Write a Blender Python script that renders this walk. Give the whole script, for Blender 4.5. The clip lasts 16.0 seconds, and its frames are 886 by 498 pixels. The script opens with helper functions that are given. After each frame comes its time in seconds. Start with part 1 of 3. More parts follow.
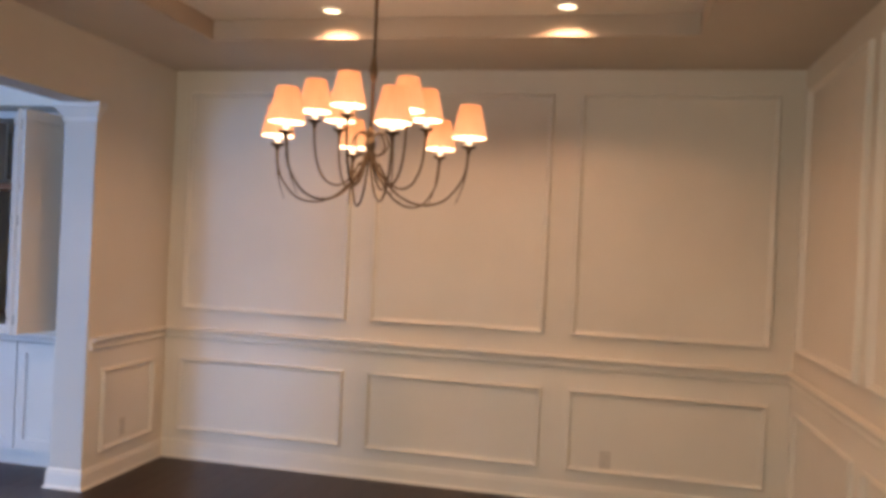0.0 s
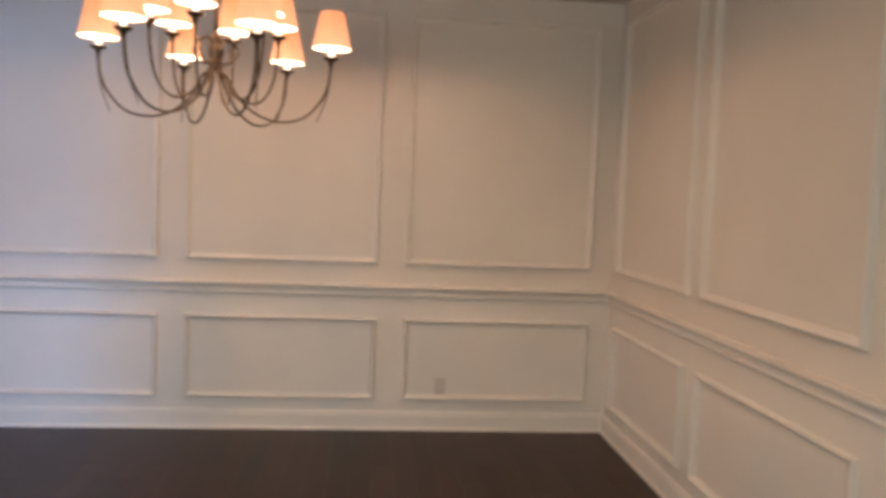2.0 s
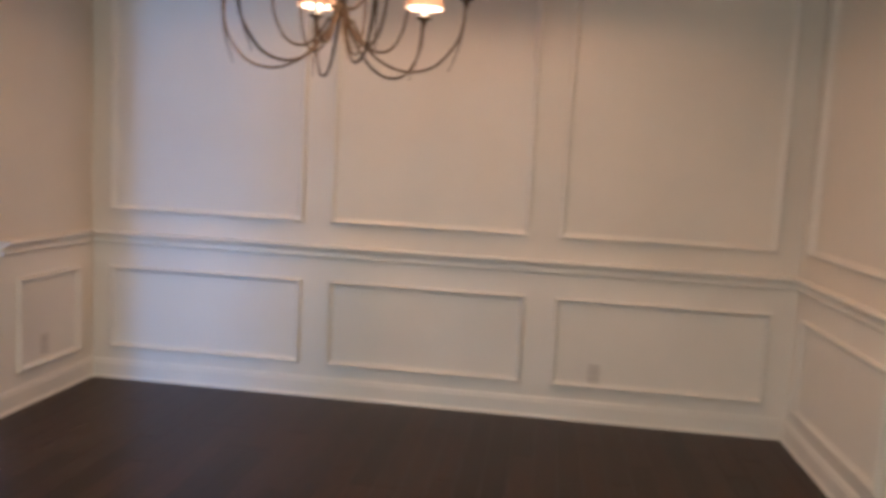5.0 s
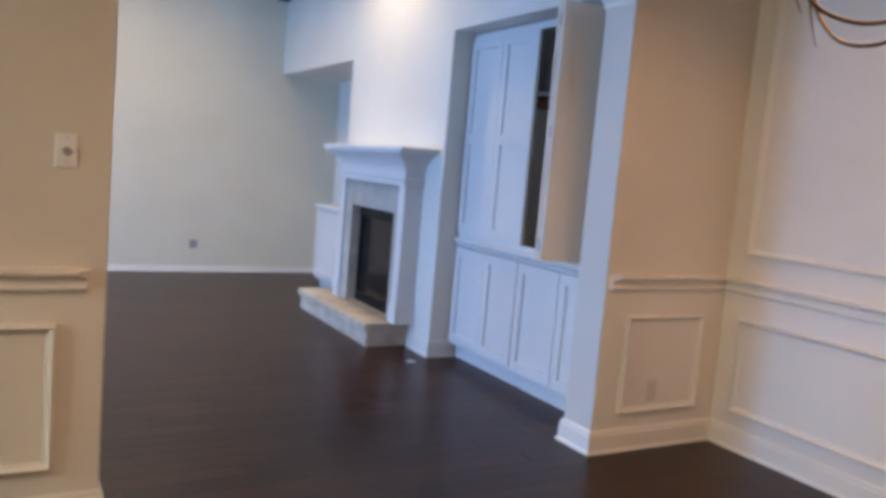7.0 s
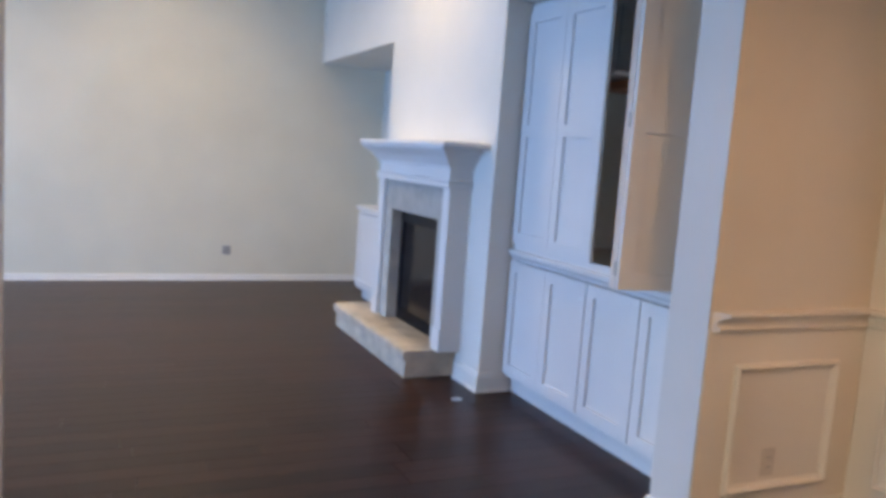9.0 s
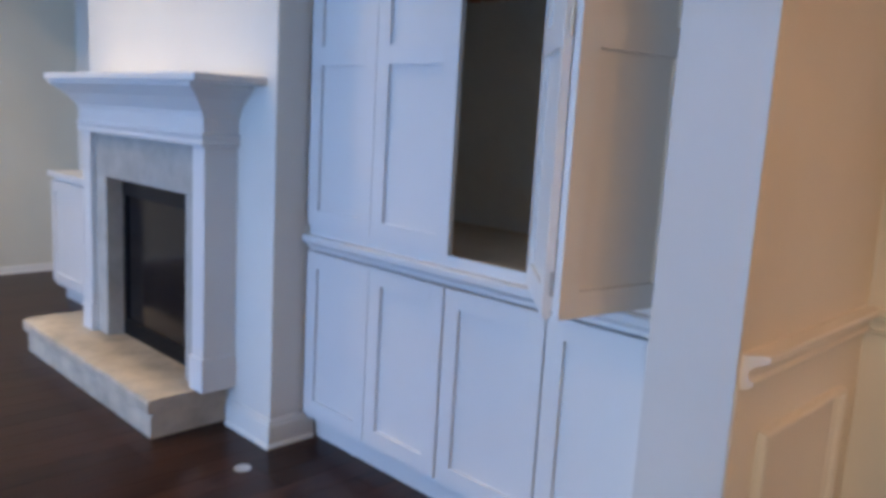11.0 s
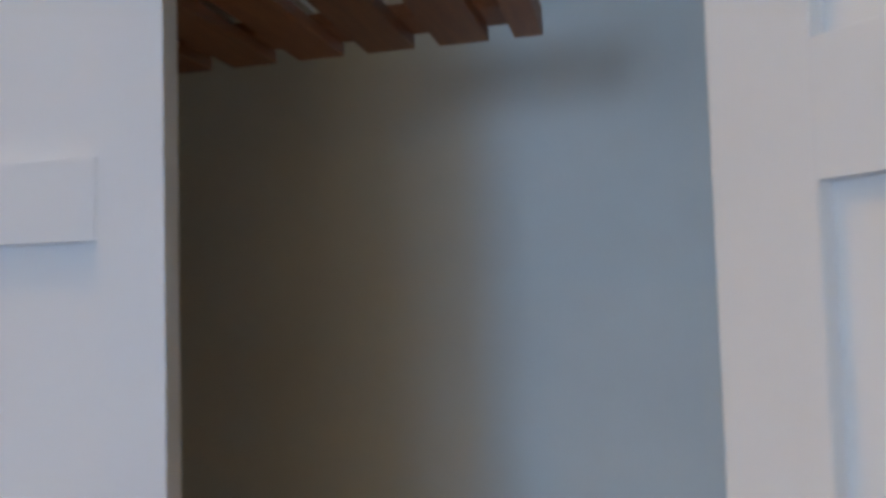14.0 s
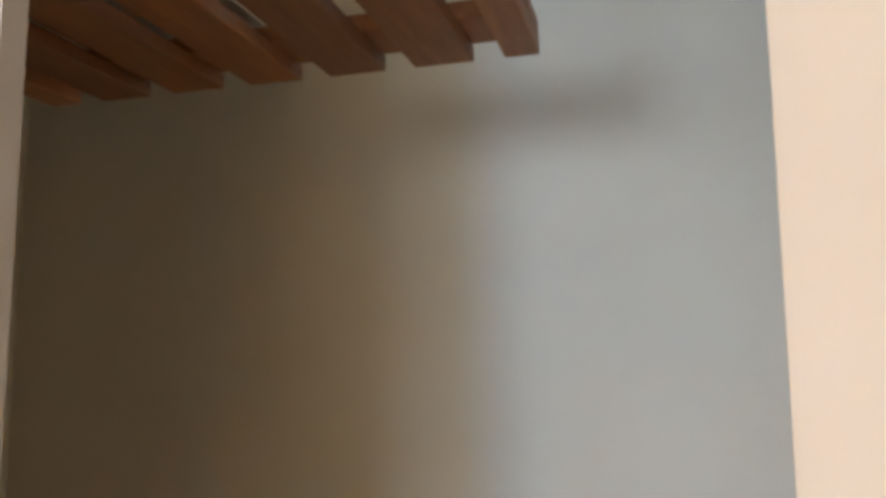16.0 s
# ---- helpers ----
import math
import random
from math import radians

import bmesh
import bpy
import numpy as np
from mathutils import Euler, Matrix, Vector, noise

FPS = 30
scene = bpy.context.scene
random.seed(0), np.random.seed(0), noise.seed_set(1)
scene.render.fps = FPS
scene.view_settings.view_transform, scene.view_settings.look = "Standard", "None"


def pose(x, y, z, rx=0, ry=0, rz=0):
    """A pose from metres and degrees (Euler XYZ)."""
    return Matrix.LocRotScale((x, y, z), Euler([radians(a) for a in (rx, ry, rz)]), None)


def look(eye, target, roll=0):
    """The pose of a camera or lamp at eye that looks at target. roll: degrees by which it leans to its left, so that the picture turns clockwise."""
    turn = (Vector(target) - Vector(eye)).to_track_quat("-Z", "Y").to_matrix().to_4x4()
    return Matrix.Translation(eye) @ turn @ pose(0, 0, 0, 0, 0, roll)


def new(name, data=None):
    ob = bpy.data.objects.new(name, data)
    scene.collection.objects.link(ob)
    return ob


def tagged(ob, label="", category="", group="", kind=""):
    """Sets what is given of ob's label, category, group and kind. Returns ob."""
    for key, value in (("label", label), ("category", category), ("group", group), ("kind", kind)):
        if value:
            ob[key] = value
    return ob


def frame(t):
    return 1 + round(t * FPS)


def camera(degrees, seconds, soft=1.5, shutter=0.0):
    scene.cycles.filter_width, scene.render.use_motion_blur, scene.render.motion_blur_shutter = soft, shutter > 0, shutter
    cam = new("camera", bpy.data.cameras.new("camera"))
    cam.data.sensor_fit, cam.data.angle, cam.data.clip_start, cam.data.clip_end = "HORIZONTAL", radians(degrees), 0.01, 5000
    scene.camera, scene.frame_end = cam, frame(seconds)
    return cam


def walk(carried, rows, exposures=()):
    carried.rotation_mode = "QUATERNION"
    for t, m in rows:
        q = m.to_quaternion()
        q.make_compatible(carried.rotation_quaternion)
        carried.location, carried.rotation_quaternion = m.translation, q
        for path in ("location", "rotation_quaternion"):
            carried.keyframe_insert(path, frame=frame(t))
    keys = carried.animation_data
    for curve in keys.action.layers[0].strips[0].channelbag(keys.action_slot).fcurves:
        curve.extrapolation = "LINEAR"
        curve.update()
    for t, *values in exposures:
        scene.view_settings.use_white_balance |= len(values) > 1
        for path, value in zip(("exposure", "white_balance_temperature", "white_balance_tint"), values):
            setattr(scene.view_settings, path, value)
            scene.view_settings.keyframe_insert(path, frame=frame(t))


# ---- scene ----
# ---- camera ----
cam = camera(59.6, 16.0, soft=4.0, shutter=0.4)
PATH = [
    (0, (3.064, -5.005, 1.584), (2.648, -3.049, 1.578), 2.7),
    (0.5, (2.963, -4.897, 1.568), (2.585, -2.934, 1.525), 2.6),
    (1, (2.876, -4.803, 1.534), (2.562, -2.829, 1.464), 2.6),
    (1.5, (2.777, -4.749, 1.535), (2.643, -2.757, 1.421), 2.7),
    (2, (2.61, -4.851, 1.486), (2.808, -2.865, 1.354), 2.3),
    (2.5, (2.404, -4.974, 1.444), (2.987, -3.066, 1.295), 2.4),
    (3, (2.323, -5.042, 1.411), (3.095, -3.206, 1.225), 2.0),
    (3.2, (2.35, -5.043, 1.449), (3.13, -3.213, 1.248), 3.1),
    (5.3, (2.849, -4.256, 1.437), (2.289, -2.348, 1.216), 2.6),
    (5.5, (2.9, -4.115, 1.451), (2.128, -2.284, 1.226), 2.4),
    (6, (2.958, -3.771, 1.393), (1.711, -2.22, 1.199), 3.2),
    (6.5, (2.902, -3.508, 1.39), (1.324, -2.296, 1.186), 4.2),
    (7, (2.924, -3.454, 1.375), (1.191, -2.477, 1.171), 4.9),
    (7.5, (2.9, -3.29, 1.376), (1.097, -2.45, 1.168), 5.3),
    (8, (2.788, -3.085, 1.418), (0.937, -2.359, 1.202), 4.8),
    (8.2, (2.694, -3.055, 1.432), (0.84, -2.338, 1.213), 4.5),
    (10.3, (1.13, -2.639, 1.378), (-0.436, -1.429, 1.091), 3.9),
    (10.5, (1.013, -2.579, 1.377), (-0.509, -1.317, 1.079), 3.9),
    (11, (0.664, -2.456, 1.386), (-0.719, -1.049, 1.059), 3.3),
    (11.5, (0.275, -2.357, 1.412), (-0.931, -0.797, 1.077), 3.1),
    (12, (-0.072, -2.166, 1.421), (-1.122, -0.49, 1.125), 2.2),
    (12.5, (-0.289, -1.84, 1.437), (-1.305, -0.13, 1.225), 1.86),
    (13, (-0.509, -1.68, 1.451), (-1.292, 0.157, 1.346), 1.29),
    (13.5, (-0.684, -1.469, 1.464), (-1.217, 0.459, 1.467), -0.36),
    (14, (-0.759, -1.164, 1.521), (-1.244, 0.773, 1.629), -1.59),
    (14.5, (-0.829, -1.019, 1.522), (-1.138, 0.937, 1.808), -0.96),
    (15, (-0.83, -0.992, 1.537), (-1.076, 0.969, 1.848), -0.94),
    (15.5, (-0.774, -1.009, 1.54), (-1.154, 0.938, 1.795), -1.25),
    (16, (-0.754, -0.968, 1.543), (-1.287, 0.944, 1.788), -0.48),
]
walk(cam, [(t, look(eye, target, roll)) for t, eye, target, roll in PATH],
     exposures=[(0.0, 0.03, 7500, 13), (1.5, 0.06, 6700, 10), (3.0, 0.18, 5700, 4), (6.0, 0.0, 6400, 9), (8.0, 0.16, 6900, 8), (11.0, 0.0, 7000, 9), (12.0, -0.16, 7300, 9), (13.0, -0.16, 7800, 10), (13.5, -0.14, 9000, 10),
                (14.3, 0.17, 11500, 11), (15.0, 0.66, 16500, 15), (16.0, 0.82, 24000, 18)])

# ---- world and light ----
W = bpy.data.worlds.new("sky")
scene.world = W
W.use_nodes = True
wn = W.node_tree
sky = wn.nodes.new("ShaderNodeTexSky")
sky.sky_type, sky.sun_disc = "NISHITA", False
sky.sun_elevation, sky.sun_rotation = radians(38), radians(120)
wn.nodes["Background"].inputs[1].default_value = 0.1
wn.links.new(sky.outputs[0], wn.nodes["Background"].inputs[0])

WARM = (1.0, 0.575, 0.35)
DAY = (0.21, 0.45, 1.0)


def sun_lamp():
    d = bpy.data.lights.new("sun", "SUN")
    d.energy, d.angle, d.color = 2.0, radians(0.5), (1.0, 0.95, 0.88)
    o = new("sun", d)
    o.matrix_world = look((6, 12, 14), (0, 0, 0))


def window_lamp(x, z, w, h, power, y, colour=DAY):
    d = bpy.data.lights.new("window_light", "AREA")
    d.shape, d.size, d.size_y, d.energy, d.color = "RECTANGLE", w, h, power, colour
    o = new("window_light", d)
    o.matrix_world = pose(x, y, z, 60, 0, 0)


def down_spot(x, y, z, power, colour=WARM, size=148, blend=1.0, soft=0.05):
    d = bpy.data.lights.new("downlight_bulb", "SPOT")
    d.energy, d.color, d.spot_size, d.spot_blend, d.shadow_soft_size = power, colour, radians(size), blend, soft
    o = new("downlight_bulb", d)
    o.matrix_world = look((x, y, z), (x, y + 0.001, z - 1))


def glow_point(x, y, z, power, colour, radius):
    d = bpy.data.lights.new("chandelier_bulbs", "POINT")
    d.energy, d.color, d.shadow_soft_size = power, colour, radius
    o = new("chandelier_bulbs", d)
    o.location = (x, y, z)


CHX, CHY = 1.987, -1.636          # chandelier
SOUTH = -7.4                    # inner face of the south wall
LIV_WIN = (-4.5, -2.2, -0.95)    # living-room windows
TRAY = (0.70, 3.49, -2.50, -0.78, 2.75, 2.87)
# only the north pair is seen; the south pair is added to mirror it
SPOTS = ((1.50, -0.925), (2.80, -0.925), (1.50, -2.35), (2.80, -2.35))
# unseen downlight, added to light the near walls from above
ADDED_FOYER_SPOT = (2.1, -4.5)
# unseen: first one inferred from its wall wash, others added as warm fill
UNSEEN_LIVING_SPOTS = ((-2.9, -1.25), (-4.6, -2.4), (-4.4, -4.6), (-2.2, -4.4))
sun_lamp()
for wx, power in zip(LIV_WIN, (52, 188, 46)):
    window_lamp(wx, 1.32, 1.10, 1.66, power, SOUTH - 0.02)
window_lamp(1.2, 1.6, 1.4, 1.9, 60, SOUTH - 0.02, (0.92, 0.98, 0.94))
for sx, sy in SPOTS:
    down_spot(sx, sy, TRAY[5] - 0.015, 27, size=140, blend=0.35, soft=0.035)
down_spot(*ADDED_FOYER_SPOT, 2.72, 44, (1.0, 0.80, 0.60))
for sx, sy in UNSEEN_LIVING_SPOTS:
    down_spot(sx, sy, 3.67, 160, (1.0, 0.76, 0.50), soft=0.09)
glow_point(CHX, CHY, 2.14, 3, WARM, 0.22)

# ---- materials ----


def nodes_of(name):
    m = bpy.data.materials.new(name)
    m.use_nodes = True
    t = m.node_tree
    return m, t, t.nodes["Principled BSDF"]


def add(t, kind, **values):
    n = t.nodes.new(kind)
    for k, v in values.items():
        n.inputs[k].default_value = v
    return n


def world_place(t, scale=(1, 1, 1)):
    g = t.nodes.new("ShaderNodeNewGeometry")
    mp = add(t, "ShaderNodeMapping", Scale=scale)
    t.links.new(g.outputs["Position"], mp.inputs["Vector"])
    return mp.outputs[0]


def blend(t, fac, a, b):
    n = t.nodes.new("ShaderNodeMix")
    n.data_type = "RGBA"
    for key, c in (("A", a), ("B", b)):
        if isinstance(c, tuple):
            n.inputs[key].default_value = (*c, 1)
        else:
            t.links.new(c, n.inputs[key])
    t.links.new(fac, n.inputs["Factor"])
    return n.outputs["Result"]


def ramp(t, fac, lo, hi):
    n = add(t, "ShaderNodeMapRange", **{"From Min": lo, "From Max": hi})
    t.links.new(fac, n.inputs["Value"])
    return n.outputs[0]


def bump(t, bsdf, height, strength, distance):
    n = add(t, "ShaderNodeBump", Strength=strength, Distance=distance)
    t.links.new(height, n.inputs["Height"])
    t.links.new(n.outputs[0], bsdf.inputs["Normal"])


def paint(name, colour, rough=0.5, vary=0.06, grain=140.0, relief=0.15):
    """Rolled or brushed paint: faint blotches, fine roller stipple."""
    m, t, b = nodes_of(name)
    p = world_place(t)
    big = add(t, "ShaderNodeTexNoise", Scale=1.7, Detail=4.0)
    fine = add(t, "ShaderNodeTexNoise", Scale=grain, Detail=2.0)
    for n in (big, fine):
        t.links.new(p, n.inputs["Vector"])
    dark = tuple(c * (1 - vary) for c in colour)
    t.links.new(blend(t, ramp(t, big.outputs[0], 0.35, 0.65), colour, dark), b.inputs["Base Color"])
    rr = add(t, "ShaderNodeMapRange", **{"To Min": rough - 0.07, "To Max": rough + 0.07})
    t.links.new(big.outputs[0], rr.inputs["Value"])
    t.links.new(rr.outputs[0], b.inputs["Roughness"])
    bump(t, b, fine.outputs[0], relief, 0.001)
    return m


def wood(name, light, dark, rough, scale, stretch, coat=0.0):
    """Grain along the stretched axis; each piece has its own tone."""
    m, t, b = nodes_of(name)
    p = world_place(t, stretch)
    oi = t.nodes.new("ShaderNodeObjectInfo")
    geo = t.nodes.new("ShaderNodeNewGeometry")
    tone = t.nodes.new("ShaderNodeMath")
    tone.operation = "ADD"
    t.links.new(oi.outputs["Random"], tone.inputs[0])
    t.links.new(geo.outputs["Random Per Island"], tone.inputs[1])
    wrap = t.nodes.new("ShaderNodeMath")
    wrap.operation = "FRACT"
    t.links.new(tone.outputs[0], wrap.inputs[0])
    shift = t.nodes.new("ShaderNodeVectorMath")
    shift.operation = "ADD"
    comb = t.nodes.new("ShaderNodeCombineXYZ")
    mul = add(t, "ShaderNodeMath")
    mul.operation = "MULTIPLY"
    mul.inputs[1].default_value = 37.0
    t.links.new(wrap.outputs[0], mul.inputs[0])
    t.links.new(mul.outputs[0], comb.inputs[2])
    t.links.new(p, shift.inputs[0])
    t.links.new(comb.outputs[0], shift.inputs[1])
    grain = add(t, "ShaderNodeTexNoise", Scale=scale, Detail=6.0, Roughness=0.65)
    t.links.new(shift.outputs[0], grain.inputs["Vector"])
    a = blend(t, ramp(t, grain.outputs[0], 0.3, 0.7), dark, light)
    hsv = add(t, "ShaderNodeHueSaturation")
    val = add(t, "ShaderNodeMapRange", **{"To Min": 0.7, "To Max": 1.35})
    t.links.new(wrap.outputs[0], val.inputs["Value"])
    t.links.new(val.outputs[0], hsv.inputs["Value"])
    t.links.new(a, hsv.inputs["Color"])
    t.links.new(hsv.outputs[0], b.inputs["Base Color"])
    rr = add(t, "ShaderNodeMapRange", **{"To Min": rough - 0.06, "To Max": rough + 0.1})
    t.links.new(grain.outputs[0], rr.inputs["Value"])
    t.links.new(rr.outputs[0], b.inputs["Roughness"])
    b.inputs["Coat Weight"].default_value = coat
    b.inputs["Specular IOR Level"].default_value = 0.4
    b.inputs["Coat Roughness"].default_value = 0.2
    bump(t, b, grain.outputs[0], 0.2, 0.001)
    return m


def stone(name, a, c, scale):
    m, t, b = nodes_of(name)
    p = world_place(t)
    oi = t.nodes.new("ShaderNodeObjectInfo")
    n1 = add(t, "ShaderNodeTexNoise", Scale=scale, Detail=8.0, Roughness=0.6)
    n2 = add(t, "ShaderNodeTexNoise", Scale=scale * 9, Detail=4.0)
    for n in (n1, n2):
        t.links.new(p, n.inputs["Vector"])
    col = blend(t, ramp(t, n1.outputs[0], 0.35, 0.65), a, c)
    hsv = add(t, "ShaderNodeHueSaturation")
    val = add(t, "ShaderNodeMapRange", **{"To Min": 0.9, "To Max": 1.1})
    t.links.new(oi.outputs["Random"], val.inputs["Value"])
    t.links.new(val.outputs[0], hsv.inputs["Value"])
    t.links.new(col, hsv.inputs["Color"])
    t.links.new(hsv.outputs[0], b.inputs["Base Color"])
    b.inputs["Roughness"].default_value = 0.7
    bump(t, b, n2.outputs[0], 0.6, 0.004)
    return m


def metal(name, colour, rough, metallic=1.0):
    m, t, b = nodes_of(name)
    p = world_place(t)
    n = add(t, "ShaderNodeTexNoise", Scale=60.0, Detail=3.0)
    t.links.new(p, n.inputs["Vector"])
    t.links.new(blend(t, n.outputs[0], tuple(c * 0.7 for c in colour), colour), b.inputs["Base Color"])
    b.inputs["Metallic"].default_value, b.inputs["Roughness"].default_value = metallic, rough
    return m


def glowing(name, colour, strength, base=(0.8, 0.7, 0.6)):
    m, t, b = nodes_of(name)
    b.inputs["Base Color"].default_value = (*base, 1)
    b.inputs["Emission Color"].default_value = (*colour, 1)
    b.inputs["Emission Strength"].default_value = strength
    return m


def glow_shade_cloth():
    """Pleated peach silk, fine weave; bulb glow painted as emission, dimmer and redder towards the top."""
    m, t, b = nodes_of("glow_shade_cloth")
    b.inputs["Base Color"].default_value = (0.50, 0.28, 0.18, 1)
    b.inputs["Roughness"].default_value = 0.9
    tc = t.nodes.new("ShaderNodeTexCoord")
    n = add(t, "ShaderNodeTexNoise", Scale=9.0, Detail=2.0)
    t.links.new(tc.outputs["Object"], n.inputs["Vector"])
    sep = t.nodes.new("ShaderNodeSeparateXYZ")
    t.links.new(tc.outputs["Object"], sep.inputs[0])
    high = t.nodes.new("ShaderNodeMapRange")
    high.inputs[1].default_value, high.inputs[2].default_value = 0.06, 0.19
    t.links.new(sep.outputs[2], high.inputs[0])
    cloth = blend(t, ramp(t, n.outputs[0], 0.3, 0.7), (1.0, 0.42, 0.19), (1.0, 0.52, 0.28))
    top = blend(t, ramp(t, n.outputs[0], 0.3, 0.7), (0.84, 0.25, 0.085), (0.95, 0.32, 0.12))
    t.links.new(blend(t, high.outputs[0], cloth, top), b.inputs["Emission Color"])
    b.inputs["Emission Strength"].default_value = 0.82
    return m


def clear_glass():
    m, t, b = nodes_of("clear_glass")
    b.inputs["Base Color"].default_value = (1, 1, 1, 1)
    b.inputs["Transmission Weight"].default_value = 1.0
    b.inputs["Roughness"].default_value = 0.0
    return m


M_WALL = paint("cream_wall_paint", (0.74, 0.672, 0.58), 0.55)
M_WAINSCOT = paint("cream_wainscot_paint", (0.80, 0.735, 0.645), 0.45, 0.05)
M_TRIM = paint("white_trim_paint", (0.80, 0.77, 0.71), 0.38, 0.04, 60, 0.08)
M_MOULD = paint("cream_moulding_paint", (0.785, 0.725, 0.64), 0.42, 0.05, 60, 0.1)
M_LIV = paint("pale_wall_paint", (0.77, 0.74, 0.67), 0.6)
M_FAR = paint("pale_cream_wall_paint", (0.72, 0.675, 0.55), 0.6)
M_JAMB = paint("grey_beige_jamb", (0.61, 0.585, 0.55), 0.5, 0.05)
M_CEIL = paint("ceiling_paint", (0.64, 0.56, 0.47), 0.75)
# lighter copy of the ceiling colour, with bounce light painted in
M_TRAY = paint("tray_ceiling_bounce_lit", (0.84, 0.78, 0.70), 0.75)
# darker copy for the tray's upright sides; their shade is in the colour
M_TRAYSIDE = paint("tray_side_shaded", (0.50, 0.41, 0.33), 0.7)
M_CAB = paint("white_cabinet_paint", (0.75, 0.74, 0.72), 0.35, 0.04, 60, 0.08)
M_INSIDE = paint("cabinet_inside_paint", (0.87, 0.81, 0.71), 0.6, 0.10, 60, 0.12)
M_SHELF = paint("pale_shelf_paint", (0.80, 0.78, 0.74), 0.5)
M_FLOOR = wood("dark_floor_wood", (0.046, 0.019, 0.012), (0.013, 0.006, 0.005), 0.30, 6.0, (9, 0.8, 9))
M_FLOOR.node_tree.nodes["Principled BSDF"].inputs["Specular IOR Level"].default_value = 0.23
M_SLAB = paint("subfloor", (0.012, 0.008, 0.006), 0.8)
M_RACK = wood("reddish_rack_wood", (0.44, 0.18, 0.08), (0.28, 0.10, 0.045), 0.45, 7.0, (12, 1.2, 12))
M_BASE = wood("tan_shelf_wood", (0.56, 0.42, 0.29), (0.46, 0.33, 0.22), 0.55, 6.0, (1.0, 10, 10))
M_STONE = stone("limestone", (0.62, 0.54, 0.43), (0.41, 0.36, 0.29), 7.0)
M_SURR = stone("grey_stone", (0.50, 0.48, 0.43), (0.40, 0.38, 0.34), 9.0)
M_BLACK = metal("black_metal", (0.010, 0.010, 0.012), 0.5, 0.4)
M_SCREEN = metal("dark_screen", (0.006, 0.006, 0.009), 0.16, 0.0)
M_SCREEN.node_tree.nodes["Principled BSDF"].inputs["Specular IOR Level"].default_value = 0.3
M_SOOT = paint("sooty_brick", (0.03, 0.028, 0.027), 0.9, 0.3)
M_BRONZE = metal("aged_bronze", (0.17, 0.115, 0.075), 0.42)
M_STEEL = metal("steel", (0.5, 0.5, 0.5), 0.35)
M_CHROME = metal("bright_chrome", (0.9, 0.9, 0.9), 0.3)
M_PLASTIC = paint("white_plastic", (0.86, 0.85, 0.82), 0.3, 0.02)
M_TANPLATE = paint("tan_plate", (0.64, 0.57, 0.49), 0.4, 0.05)
M_GREYPLATE = paint("grey_plate", (0.36, 0.34, 0.33), 0.4, 0.05)
M_SLOT = paint("dark_slot", (0.03, 0.03, 0.03), 0.6)
M_SHADE = glow_shade_cloth()
M_BULB = glowing("bulb_glow", (1.0, 0.86, 0.66), 6.0)
# sleeve emission stands in for the bulb light falling on it
M_CANDLE = glowing("candle_sleeve_glow", (1.0, 0.80, 0.6), 1.6)
M_LENS = glowing("lamp_lens", (1.0, 0.78, 0.5), 5.0)
# lining emits to imitate the bulb's light on the inside of the shade
M_LINING = glowing("shade_lining_glow", (1.0, 0.84, 0.66), 4.5)
M_GLASS = clear_glass()

# ---- building helpers ----


def part(name, bm, material, parent=None, label=""):
    me = bpy.data.meshes.new(name)
    bmesh.ops.recalc_face_normals(bm, faces=bm.faces[:])
    bm.to_mesh(me)
    bm.free()
    me.materials.append(material)
    ob = new(name, me)
    if parent is not None:
        ob.parent = parent
    if label:
        ob["label"] = label
    return ob


def thing(name, label, category, x=0, y=0, z=0, rz=0, group=""):
    ob = new(name)
    ob.matrix_world = pose(x, y, z, 0, 0, rz)
    return tagged(ob, label, category, group)


def setting(ob, label="", category="wall"):
    return tagged(ob, label, category, kind="structure")


def smooth(ob):
    for p in ob.data.polygons:
        p.use_smooth = True
    return ob


def box(bm, x0, x1, y0, y1, z0, z1, bevel=0.0):
    vs = [bm.verts.new((x, y, z)) for z in (z0, z1) for y in (y0, y1) for x in (x0, x1)]
    fs = [bm.faces.new([vs[i] for i in f]) for f in ((0, 2, 3, 1), (4, 5, 7, 6), (0, 1, 5, 4), (2, 6, 7, 3), (0, 4, 6, 2), (1, 3, 7, 5))]
    if bevel:
        es = list({e for f in fs for e in f.edges})
        bmesh.ops.bevel(bm, geom=es, offset=bevel, segments=2, affect="EDGES", profile=0.6)
    return bm


def one_box(*a, bevel=0.0):
    return box(bmesh.new(), *a, bevel=bevel)


def sweep(bm, rings, close_ends=True, closed=False):
    """Join rings of points (lists of equal length) with faces."""
    vr = [[bm.verts.new(p) for p in r] for r in rings]
    n = len(vr[0])
    pairs = list(zip(vr, vr[1:])) + ([(vr[-1], vr[0])] if closed else [])
    for a, b in pairs:
        for i in range(n):
            j = (i + 1) % n
            bm.faces.new((a[i], a[j], b[j], b[i]))
    if close_ends and not closed:
        bm.faces.new(vr[0])
        bm.faces.new(vr[-1][::-1])
    return bm


def lathe(bm, profile, seg=20, cx=0, cy=0):
    """Turned shape from (radius, height) pairs."""
    rings = [[(cx + r * math.cos(2 * math.pi * k / seg), cy + r * math.sin(2 * math.pi * k / seg), z) for k in range(seg)] for r, z in profile]
    return sweep(bm, rings)


